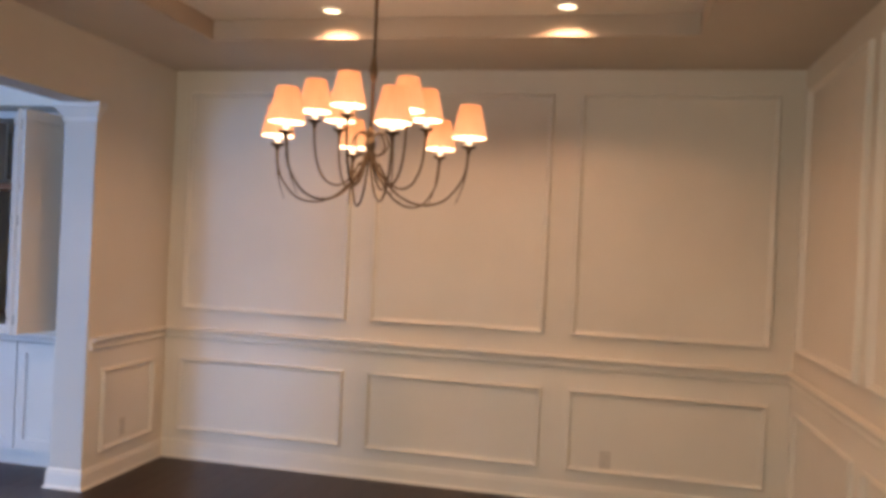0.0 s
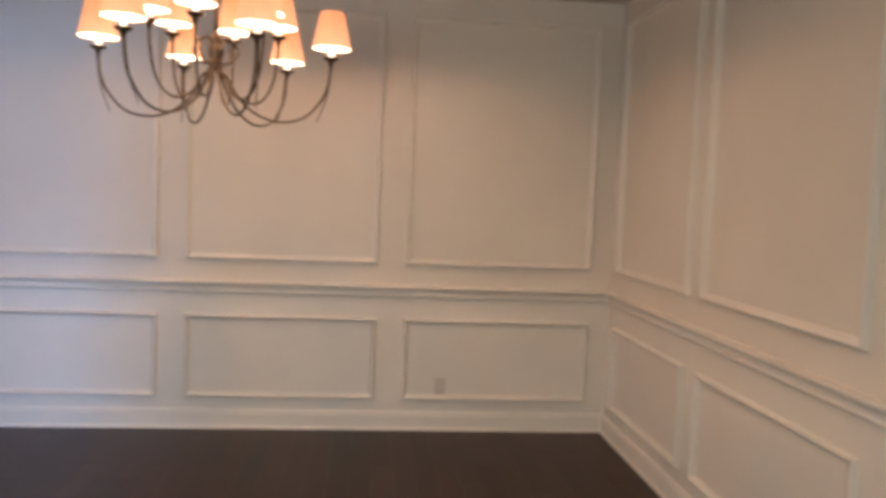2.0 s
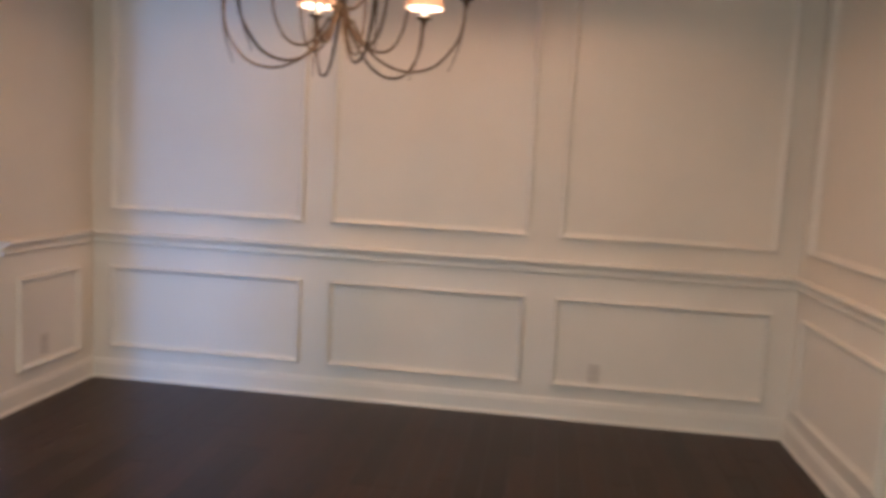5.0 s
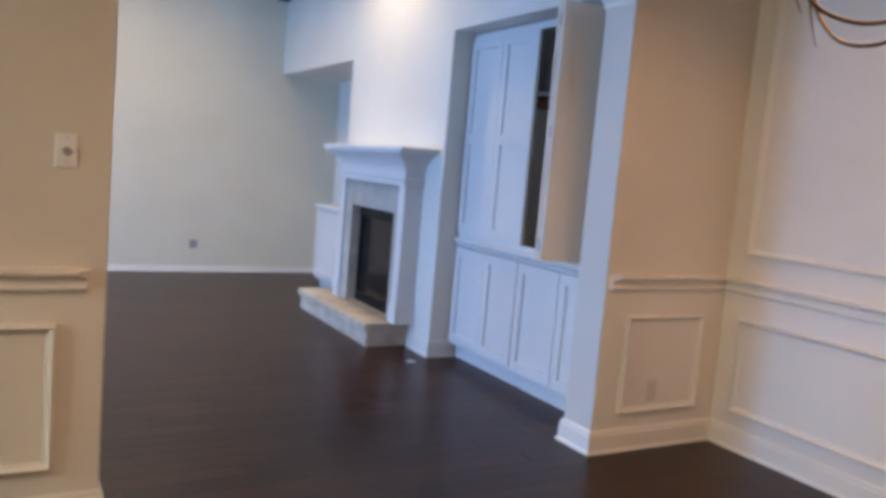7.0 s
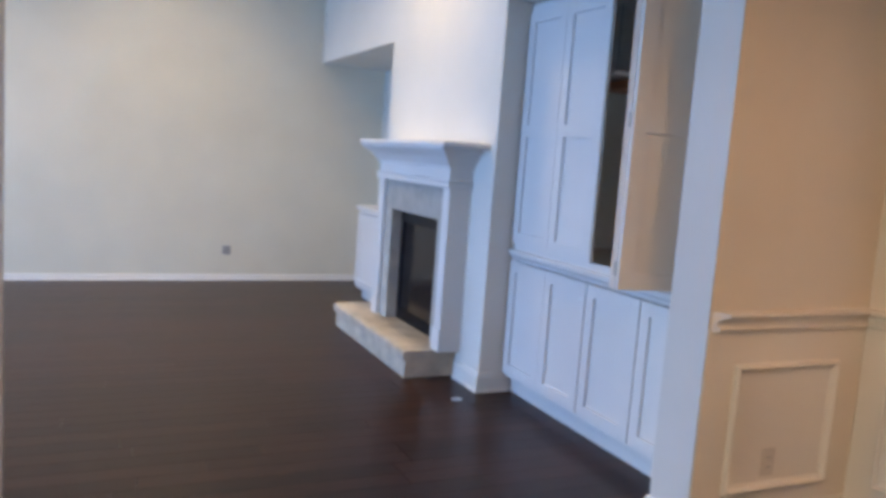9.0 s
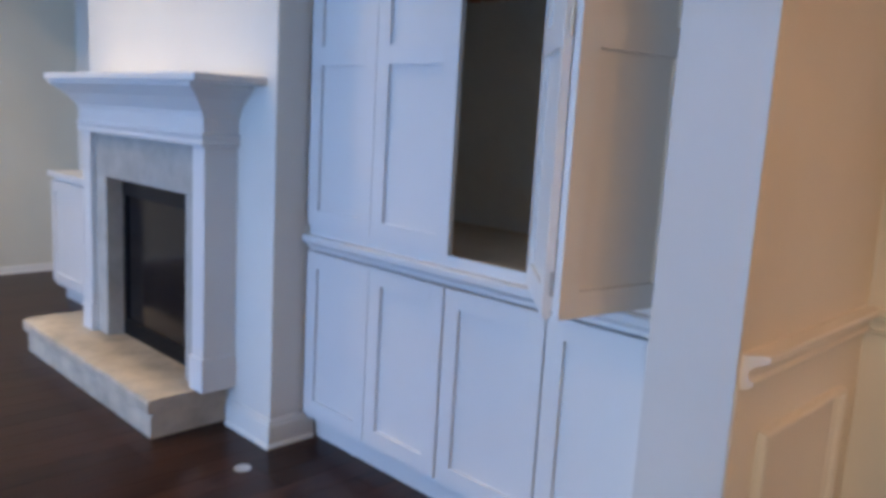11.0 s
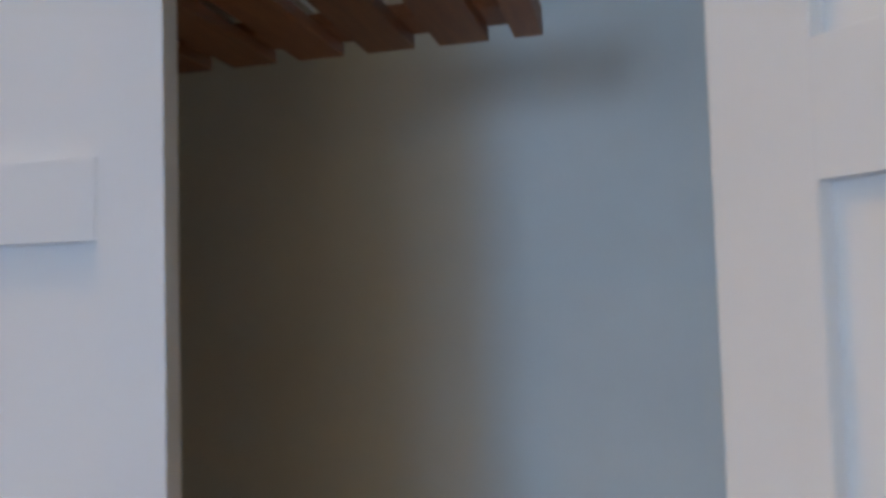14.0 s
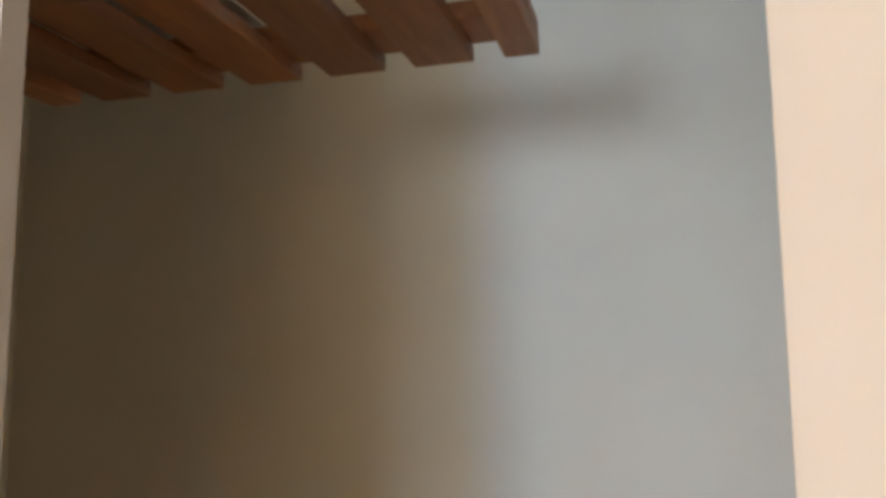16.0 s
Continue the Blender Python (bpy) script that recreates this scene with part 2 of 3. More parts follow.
def tube(bm, pts, radii, seg=8):
    rings = []
    for i, p in enumerate(pts):
        a, b = Vector(pts[max(i - 1, 0)]), Vector(pts[min(i + 1, len(pts) - 1)])
        d = (b - a).normalized()
        u = d.cross(Vector((0.31, 0.77, 0.55))).normalized()
        v = d.cross(u)
        r = radii[i] if isinstance(radii, (list, tuple)) else radii
        rings.append([tuple(Vector(p) + r * (math.cos(2 * math.pi * k / seg) * u + math.sin(2 * math.pi * k / seg) * v)) for k in range(seg)])
    return sweep(bm, rings)


def curve_points(ctrl, n=14):
    """Smooth path through control points (Catmull-Rom)."""
    c = [Vector(p) for p in ctrl]
    c = [2 * c[0] - c[1]] + c + [2 * c[-1] - c[-2]]
    out = []
    for i in range(1, len(c) - 2):
        for k in range(n):
            s = k / n
            p0, p1, p2, p3 = c[i - 1:i + 3]
            out.append(0.5 * (2 * p1 + (p2 - p0) * s + (2 * p0 - 5 * p1 + 4 * p2 - p3) * s * s + (3 * p1 - p0 - 3 * p2 + p3) * s ** 3))
    out.append(c[-2])
    return [tuple(p) for p in out]


# Wall frames: a wall-local (s along, out from the face, z up) to world.
def on_wall(kind, at):
    if kind == "y-":                       # face looks to -y
        return lambda s, o, z: (s, at - o, z)
    if kind == "x+":
        return lambda s, o, z: (at + o, s, z)
    if kind == "x-":
        return lambda s, o, z: (at - o, s, z)
    return lambda s, o, z: (s, at + o, z)


RAIL = ((0, 0.846), (0.016, 0.848), (0.024, 0.855), (0.025, 0.863), (0.016, 0.870), (0.013, 0.882), (0.018, 0.894), (0.036, 0.903), (0.046, 0.908), (0.048, 0.918), (0.044, 0.924), (0.0, 0.926))
BASE = ((0, 0), (0.028, 0), (0.027, 0.010), (0.018, 0.020), (0.016, 0.094), (0.012, 0.100), (0.012, 0.110), (0.006, 0.119), (0.0, 0.122))
CAP = ((0, 2.30), (0.008, 2.302), (0.010, 2.325), (0.022, 2.345), (0.040, 2.372), (0.052, 2.385), (0.055, 2.415), (0.0, 2.418))


def moulding(w, prof, s0, s1, m0=0, m1=0):
    """A run of moulding; m0, m1: +1 outside mitre, -1 inside mitre, 0 square end."""
    bm = bmesh.new()
    return sweep(bm, [[w(s0 - m0 * o, o, z) for o, z in prof], [w(s1 + m1 * o, o, z) for o, z in prof]])


FRAME = ((0.0, 0.0), (0.012, 0.001), (0.024, 0.005), (0.028, 0.012), (0.022, 0.019), (0.010, 0.023), (0.006, 0.032), (0.0, 0.036))


def panel_ring(w, s0, s1, z0, z1):
    """Mitred picture-frame moulding: profile (out, inward)."""
    bm = bmesh.new()
    rings = [[w(a, o, b) for o, i in FRAME for a, b in ((s0 + i, z0 + i),)],
             [w(s1 - i, o, z0 + i) for o, i in FRAME],
             [w(s1 - i, o, z1 - i) for o, i in FRAME],
             [w(s0 + i, o, z1 - i) for o, i in FRAME]]
    return sweep(bm, rings, closed=True)


# ---- structure ----
H = 3.7
XE, XW, YS = 4.185, -5.95, SOUTH
OPEN_S, OPEN_N, HEAD = -3.155, -0.855, 2.355
BREAST, NICHE_L, NICHE_TOP = -0.755, -1.958, 2.355
BACK = 0.212                    # inner face of the cabinet's back
BR_L, REC_TOP = -3.82, 2.30

wall_north = setting(part("wall_north", one_box(-0.0, XE, 0, 0.2, 0, 2.95), M_WALL), "cream painted dining wall with picture-frame panel moulding")
wall_east = setting(part("wall_east", one_box(XE, XE + 0.2, YS, 0.2, 0, 2.95), M_WALL), "cream painted dining wall with rows of panel moulding")
bm = bmesh.new()
box(bm, -0.21, 0, OPEN_N, 0.2, 0, HEAD)
box(bm, -0.21, 0, YS, 0.2, HEAD, H)
box(bm, -0.21, 0, YS, OPEN_S, 0, HEAD)
wall_west = setting(part("wall_west", bm, M_WALL), "cream wall with a wide opening to the living room")

# grey-beige end of the stub wall, in its capital and base
part("opening_jamb", one_box(-0.216, 0.0, OPEN_N - 0.004, OPEN_N - 0.0005, 0.0, HEAD), M_JAMB, wall_west, "grey-beige end of the opening")
part("opening_jamb", one_box(-0.216, 0.0, OPEN_S + 0.0005, OPEN_S + 0.004, 0.0, HEAD), M_JAMB, wall_west, "grey-beige end of the opening")
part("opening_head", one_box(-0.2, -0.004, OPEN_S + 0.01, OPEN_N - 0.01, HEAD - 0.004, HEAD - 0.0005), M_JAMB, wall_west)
wj = on_wall("y-", OPEN_N - 0.004)
wd, wl = on_wall("x+", 0.0), on_wall("x-", -0.216)
CAPD = [(o, z - 0.058) for o, z in CAP]
for prof, nm, lab in ((CAPD, "capital_moulding", "white moulded capital under the opening head"),):
    part(nm, moulding(wj, prof, -0.216, 0.0, 1, 1), M_CAB, wall_west, lab)
    part(nm, moulding(wd, prof, OPEN_N - 0.004, OPEN_N + 0.025, 1, 0), M_CAB, wall_west, lab)

bm = bmesh.new()
box(bm, BR_L, NICHE_L, BREAST, 0.3, 0, NICHE_TOP)
wall_breast = setting(part("wall_chimney_breast", bm, M_LIV), "white living-room wall with chimney breast and two niches")
for q in ((XW, BR_L, BREAST, 0.3, REC_TOP, NICHE_TOP), (XW, -0.21, BREAST, 0.3, NICHE_TOP, H), (XW, BR_L, -0.05, 0.3, 0, REC_TOP), (NICHE_L, -0.21, BACK + 0.035, 0.3, 0, NICHE_TOP)):
    part("wall_section", one_box(*q), M_LIV, wall_breast)
wall_far = setting(part("wall_far", one_box(XW - 0.2, XW, YS, 0.3, 0, H), M_FAR), "pale cream plain living-room wall")


def south_wall():
    bm = bmesh.new()
    y0, y1 = YS - 0.2, YS
    holes = [(wx - 0.58, wx + 0.58, 0.45, 2.2) for wx in LIV_WIN] + [(0.45, 1.95, 0.6, 2.6)]
    x = XW - 0.2
    for a, b, z0, z1 in holes:
        box(bm, x, a, y0, y1, 0, H)
        box(bm, a, b, y0, y1, 0, z0)
        box(bm, a, b, y0, y1, z1, H)
        x = b
    box(bm, x, XE + 0.2, y0, y1, 0, H)
    ob = setting(part("wall_south", bm, M_LIV), "plain pale wall with tall windows")
    for i, (a, b, z0, z1) in enumerate(holes):
        win = setting(thing("window_%d" % (i + 1), "tall white-framed daylight window", "window"), "tall white-framed daylight window", "window")
        bm = bmesh.new()
        for q in ((a, a + 0.05, z0, z1), (b - 0.05, b, z0, z1), (a + 0.05, b - 0.05, z0, z0 + 0.05), (a + 0.05, b - 0.05, z1 - 0.05, z1)):
            box(bm, q[0], q[1], YS - 0.15, YS - 0.09, q[2], q[3])
        part("window_frame", bm, M_TRIM, win)
        pane = part("pane", one_box(a + 0.05, b - 0.05, YS - 0.125, YS - 0.119, z0 + 0.05, z1 - 0.05), M_GLASS, win)
        pane.visible_shadow = False
    return ob


wall_south = south_wall()

# ceilings
TX0, TX1, TY0, TY1, TZ0, TZ1 = TRAY
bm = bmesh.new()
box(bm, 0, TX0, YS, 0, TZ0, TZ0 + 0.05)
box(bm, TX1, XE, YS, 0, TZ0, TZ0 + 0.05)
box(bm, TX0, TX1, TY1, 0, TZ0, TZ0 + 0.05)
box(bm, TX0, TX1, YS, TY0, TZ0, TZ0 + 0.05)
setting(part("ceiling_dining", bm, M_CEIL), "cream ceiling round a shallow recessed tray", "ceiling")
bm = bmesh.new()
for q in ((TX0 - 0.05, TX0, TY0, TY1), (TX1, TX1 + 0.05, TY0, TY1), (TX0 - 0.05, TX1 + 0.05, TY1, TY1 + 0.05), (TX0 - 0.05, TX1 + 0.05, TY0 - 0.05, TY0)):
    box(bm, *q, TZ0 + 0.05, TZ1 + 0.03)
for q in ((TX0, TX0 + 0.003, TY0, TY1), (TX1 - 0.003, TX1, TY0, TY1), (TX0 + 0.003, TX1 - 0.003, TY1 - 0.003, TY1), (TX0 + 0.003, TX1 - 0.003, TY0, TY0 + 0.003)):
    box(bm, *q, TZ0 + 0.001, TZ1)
setting(part("ceiling_tray_sides", bm, M_TRAYSIDE), "upright sides of the ceiling tray, shade painted in", "ceiling")
setting(part("ceiling_tray", one_box(TX0, TX1, TY0, TY1, TZ1, TZ1 + 0.03), M_TRAY), "ceiling inside the tray, bounce light painted in", "ceiling")
setting(part("ceiling_living", one_box(XW - 0.2, -0.21, YS - 0.2, 0.3, H, H + 0.1), M_LIV), "white living-room ceiling", "ceiling")
setting(part("roof_slab", one_box(-0.21, XE + 0.2, YS - 0.2, 0.3, H, H + 0.1), M_LIV), "closing slab over the dining room", "ceiling")

# chair rails, baseboards and panel mouldings
wn_, we_, ww_, wb_ = on_wall("y-", 0), on_wall("x-", XE), on_wall("x+", 0), on_wall("y-", BREAST)
part("chair_rail", moulding(wn_, RAIL, 0, XE, -1, -1), M_MOULD, wall_north, "cream moulded chair rail")
part("chair_rail", moulding(we_, RAIL, YS, 0, 0, -1), M_MOULD, wall_east, "cream moulded chair rail")
part("chair_rail", moulding(ww_, RAIL, OPEN_N + 0.010, 0, -1, -1), M_MOULD, wall_west, "cream moulded chair rail")
part("chair_rail", moulding(ww_, RAIL, YS, OPEN_S - 0.045, 0, -1), M_MOULD, wall_west, "cream moulded chair rail")


def skirting(w, s0, s1, m0=0, m1=0, mat=None):
    setting(part("baseboard", moulding(w, BASE, s0, s1, m0, m1), mat or M_MOULD), "cream moulded baseboard on the dark floor", "baseboard")


skirting(wn_, 0, XE, -1, -1)
skirting(we_, YS, 0, 0, -1)
skirting(ww_, OPEN_N - 0.004, 0, 1, -1)
skirting(wj, -0.216, 0, 1, 1, M_CAB)
skirting(wl, OPEN_N - 0.004, -0.60, 1, 0)
skirting(ww_, YS, OPEN_S + 0.004, 0, 1)
skirting(on_wall("y+", OPEN_S + 0.004), -0.216, 0, 1, 1)
skirting(wb_, -2.28, NICHE_L, 0, 1, M_LIV)
skirting(on_wall("x+", NICHE_L), BREAST, -0.55, 1, 0, M_LIV)
BASE_LOW = [(o * 0.7, z * 0.50) for o, z in BASE]
setting(part("baseboard", moulding(on_wall("x+", XW), BASE_LOW, YS, -0.06), M_TRIM), "low white baseboard on the far wall", "baseboard")
skirting(wb_, BR_L, -3.55, 1, 0, M_LIV)

# painted wainscot board below the rail
part("wainscot", one_box(0.0035, XE - 0.0035, -0.003, -0.0002, 0.10, 0.86), M_WAINSCOT, wall_north, "pale cream painted wainscot")
part("wainscot", one_box(XE - 0.003, XE - 0.0002, YS + 0.003, -0.0035, 0.10, 0.86), M_WAINSCOT, wall_east, "pale cream painted wainscot")
for y0, y1 in ((OPEN_N + 0.002, -0.0035), (YS + 0.003, OPEN_S - 0.002)):
    part("wainscot", one_box(0.0002, 0.003, y0, y1, 0.10, 0.86), M_WAINSCOT, wall_west, "pale cream painted wainscot")
for x0, x1 in ((0.125, 1.352), (1.517, 2.690), (2.860, 4.055)):
    part("panel_moulding", panel_ring(wn_, x0, x1, 0.197, 0.716), M_MOULD, wall_north)
    part("panel_moulding", panel_ring(wn_, x0, x1, 1.055, 2.60), M_MOULD, wall_north)
for y0, y1 in ((-1.245, -0.16), (-2.60, -1.40), (-3.96, -2.75), (-5.3, -4.12)):
    part("panel_moulding", panel_ring(we_, y0, y1, 0.197, 0.716), M_MOULD, wall_east)
    part("panel_moulding", panel_ring(we_, y0, y1, 1.058, 2.60), M_MOULD, wall_east)
part("panel_moulding", panel_ring(ww_, -0.708, -0.150, 0.197, 0.716), M_MOULD, wall_west)
part("panel_moulding", panel_ring(ww_, -4.5, -3.305, 0.21, 0.735), M_MOULD, wall_west)


# ---- electrical plates and lamps ----
def wall_plate(name, label, cat, w, s, z, slots, size=(0.072, 0.115), plate=None):
    plate = plate or M_PLASTIC
    t = thing(name, label, cat)
    a, b = size[0] / 2, size[1] / 2
    bm = bmesh.new()
    prof = [(0.0, 0.0), (0.004, 0.001), (0.006, 0.005)]
    rings = [[w(s - a + i, o, z - b + i), w(s + a - i, o, z - b + i), w(s + a - i, o, z + b - i), w(s - a + i, o, z + b - i)] for o, i in prof]
    sweep(bm, rings)
    part("cover_plate", bm, plate, t)
    for dz in slots:
        bm = bmesh.new()
        rings = [[w(s - 0.017 + i, o, z + dz - 0.014 + i), w(s + 0.017 - i, o, z + dz - 0.014 + i), w(s + 0.017 - i, o, z + dz + 0.014 - i), w(s - 0.017 + i, o, z + dz + 0.014 - i)]
                 for o, i in ((0.006, 0), (0.0085, 0.001), (0.0088, 0.004))]
        sweep(bm, rings)
        face = part("socket" if len(slots) > 1 else "rocker", bm, plate, t)
        if len(slots) > 1:
            for ds in (-0.006, 0.006):
                bm = bmesh.new()
                sweep(bm, [[w(s + ds - 0.001, o, z + dz - 0.004), w(s + ds + 0.001, o, z + dz - 0.004), w(s + ds + 0.001, o, z + dz + 0.005), w(s + ds - 0.001, o, z + dz + 0.005)] for o in (0.0088, 0.0092)])
                part("slot", bm, M_SLOT, face)
    return t


wall_plate("wall_outlet", "grey duplex outlet low on the far wall", "outlet", on_wall("x+", XW), -1.66, 0.312, (-0.02, 0.02), (0.08, 0.09), M_GREYPLATE)
wall_plate("wall_outlet", "tan duplex outlet inside the short wall panel", "outlet", ww_, -0.472, 0.31, (-0.02, 0.02), plate=M_TANPLATE)
wall_plate("wall_outlet", "tan duplex outlet inside the lower wall panel", "outlet", wn_, 3.11, 0.285, (-0.02, 0.02), plate=M_TANPLATE)
def dimmer_switch(w, s, z):
    """White plate with a round dial on a thin collar."""
    t = thing("light_switch", "white dimmer switch plate with a round grey dial", "switch")
    rings = [[w(s - 0.036 + i, o, z - 0.058 + i), w(s + 0.036 - i, o, z - 0.058 + i), w(s + 0.036 - i, o, z + 0.058 - i), w(s - 0.036 + i, o, z + 0.058 - i)] for o, i in ((0.0, 0.0), (0.004, 0.001), (0.006, 0.005))]
    part("cover_plate", sweep(bmesh.new(), rings), M_PLASTIC, t)
    for nm, mat, prof in (("collar", M_PLASTIC, ((0.006, 0.019), (0.008, 0.019), (0.009, 0.017))), ("dial", M_GREYPLATE, ((0.009, 0.0135), (0.018, 0.0125), (0.020, 0.011)))):
        rings = [[w(s + r * math.cos(k * math.pi / 12), o, z + r * math.sin(k * math.pi / 12)) for k in range(24)] for o, r in prof]
        part(nm, sweep(bmesh.new(), rings), mat, t)
    for dz in (-0.042, 0.042):
        rings = [[w(s + r * math.cos(k * math.pi / 5), o, z + dz + r * math.sin(k * math.pi / 5)) for k in range(10)] for o, r in ((0.006, 0.003), (0.0068, 0.002))]
        part("screw", sweep(bmesh.new(), rings), M_STEEL, t)


dimmer_switch(ww_, -3.295, 1.33)


def downlight(x, y, z):
    t = thing("downlight", "white recessed ceiling downlight, lit, of a partly added set", "downlight", x, y, z, group="recessed downlights")
    part("trim_ring", lathe(bmesh.new(), ((0.048, -0.001), (0.072, -0.001), (0.070, -0.006), (0.052, -0.008), (0.046, 0.0)), 24), M_PLASTIC, t)
    part("lens", lathe(bmesh.new(), ((0.001, -0.002), (0.045, -0.002), (0.045, -0.001), (0.001, -0.001)), 20), M_LENS, t)


for sx, sy in SPOTS:
    downlight(sx, sy, TZ1)
downlight(*ADDED_FOYER_SPOT, TZ0)
for sx, sy in UNSEEN_LIVING_SPOTS:
    downlight(sx, sy, H)


# ---- chandelier ----
def chandelier():
    c = thing("chandelier", "bronze twelve-arm chandelier with lit peach fabric shades", "chandelier", CHX, CHY, 0)
    smooth(part("rod", tube(bmesh.new(), [(0, 0, 2.08), (0, 0, TZ1 - 0.02)], 0.008, 10), M_BRONZE, c))
    smooth(part("canopy", lathe(bmesh.new(), ((0.02, TZ1 - 0.05), (0.05, TZ1 - 0.035), (0.065, TZ1 - 0.012), (0.065, TZ1)), 24), M_BRONZE, c))
    smooth(part("collar", lathe(bmesh.new(), ((0.009, 2.32), (0.016, 2.335), (0.02, 2.365), (0.014, 2.395), (0.009, 2.43)), 16), M_BRONZE, c))
    smooth(part("hub", lathe(bmesh.new(), ((0.005, 1.955), (0.014, 1.962), (0.020, 1.985), (0.016, 2.00), (0.024, 2.02), (0.024, 2.05), (0.014, 2.07), (0.018, 2.09), (0.009, 2.115)), 20), M_BRONZE, c))
    for tier, radius, zc, first in ((0, 0.458, 2.022, -1.6), (1, 0.255, 2.116, 24)):
        for k in range(6):
            a = radians(first + 60 * k)
            ca, sa = math.cos(a), math.sin(a)

            def at(r, z, side=0.0):
                return (r * ca - side * sa, r * sa + side * ca, z)
            low = 1.765 if tier == 0 else 1.84
            ctrl = [at(0.016, 2.00), at(0.034, 1.935), at(radius * 0.17, low + 0.105), at(radius * 0.33, low + 0.035), at(radius * 0.54, low), at(radius * 0.76, low + 0.018), at(radius * 0.91, low + 0.085), at(radius * 0.98, zc - 0.10), at(radius, zc)]
            pts = curve_points(ctrl, 6)
            arm = smooth(part("arm", tube(bmesh.new(), pts, [0.0052] * len(pts), 7), M_BRONZE, c))
            if tier == 0:
                curl = curve_points([at(0.02, 1.985), at(0.06, 1.99), at(0.088, 2.03), at(0.07, 2.075), at(0.035, 2.085), at(0.016, 2.065)], 6)
                smooth(part("scroll", tube(bmesh.new(), curl, 0.0042, 7), M_BRONZE, c))
                tail = curve_points([at(radius, zc - 0.01, 0.004), at(radius * 0.985, zc - 0.09, 0.008), at(radius * 0.95, zc - 0.17, 0.012), at(radius * 0.88, zc - 0.25, 0.02)], 6)
                n = len(tail)
                smooth(part("tail", tube(bmesh.new(), tail, [0.006 - 0.0045 * i / n for i in range(n)], 6), M_BRONZE, arm))
            place = Matrix.Translation(at(radius, zc))
            for nm, prof, mat, par in (
                    ("cup", ((0.004, -0.03), (0.010, -0.018), (0.012, -0.006), (0.030, 0.002), (0.033, 0.010), (0.014, 0.008)), M_BRONZE, c),
                    ("candle", ((0.010, 0.006), (0.0125, 0.008), (0.0125, 0.062), (0.010, 0.064)), M_CANDLE, c),
                    ("bulb", ((0.006, 0.064), (0.016, 0.075), (0.020, 0.092), (0.014, 0.118), (0.003, 0.135)), M_BULB, c)):
                o = smooth(part(nm, lathe(bmesh.new(), prof, 12), mat, par))
                o.matrix_local = place
            seg = 48
            rings = []
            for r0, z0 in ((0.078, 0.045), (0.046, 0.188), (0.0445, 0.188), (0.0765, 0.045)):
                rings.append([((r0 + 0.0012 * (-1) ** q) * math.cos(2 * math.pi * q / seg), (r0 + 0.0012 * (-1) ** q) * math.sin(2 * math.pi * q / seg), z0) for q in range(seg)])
            o = part("shade", sweep(bmesh.new(), rings, closed=True), M_SHADE, c, "peach pleated fabric shade, bulb glow put into its colour")
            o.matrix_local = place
            lining = [[(r0 * math.cos(2 * math.pi * q / 32), r0 * math.sin(2 * math.pi * q / 32), z0) for q in range(32)] for r0, z0 in ((0.0745, 0.047), (0.0428, 0.186), (0.0420, 0.186), (0.0737, 0.047))]
            part("lining", sweep(bmesh.new(), lining, closed=True), M_LINING, o, "white shade lining, bulb glow painted in")
            ring = [[(r * math.cos(2 * math.pi * q / 24), r * math.sin(2 * math.pi * q / 24), z) for q in range(24)] for r, z in ((0.0798, 0.043), (0.0798, 0.049), (0.076, 0.049), (0.076, 0.043))]
            part("hem", sweep(bmesh.new(), ring, closed=True), M_SHADE, o)
    return c


chandelier()


# ---- fireplace ----
def rough_block(x0, x1, y0, y1, z0, z1, step, amount, seed):
    """A stone block with chiselled, uneven edges; flat underneath."""
    bm = bmesh.new()
    nx, ny, nz = max(2, round((x1 - x0) / step)), max(2, round((y1 - y0) / step)), 3
    box(bm, x0, x1, y0, y1, z0, z1)
    for axis, n, lo, hi in ((0, nx, x0, x1), (1, ny, y0, y1), (2, nz, z0, z1)):
        for k in range(1, n):
            p = [0, 0, 0]
            q = [0, 0, 0]
            p[axis], q[axis] = lo + (hi - lo) * k / n, 1
            bmesh.ops.bisect_plane(bm, geom=bm.verts[:] + bm.edges[:] + bm.faces[:], plane_co=p, plane_no=q)
    for v in bm.verts:
        c = v.co
        if c.z < z0 + 1e-4:
            continue
        nv = noise.noise_vector(Vector((c.x * 11 + seed, c.y * 11, c.z * 17)))
        front = max(0.0, 1 - (c.y - y0) / 0.05)
        top = max(0.0, 1 - (z1 - c.z) / 0.03)
        v.co = c + Vector((0, nv.y * amount * front, nv.z * amount * 0.6 * top * (0.35 + 0.65 * front)))
        if front > 0.99 and top > 0.99:
            v.co += Vector((0, 0.006, -0.006))
    return bm


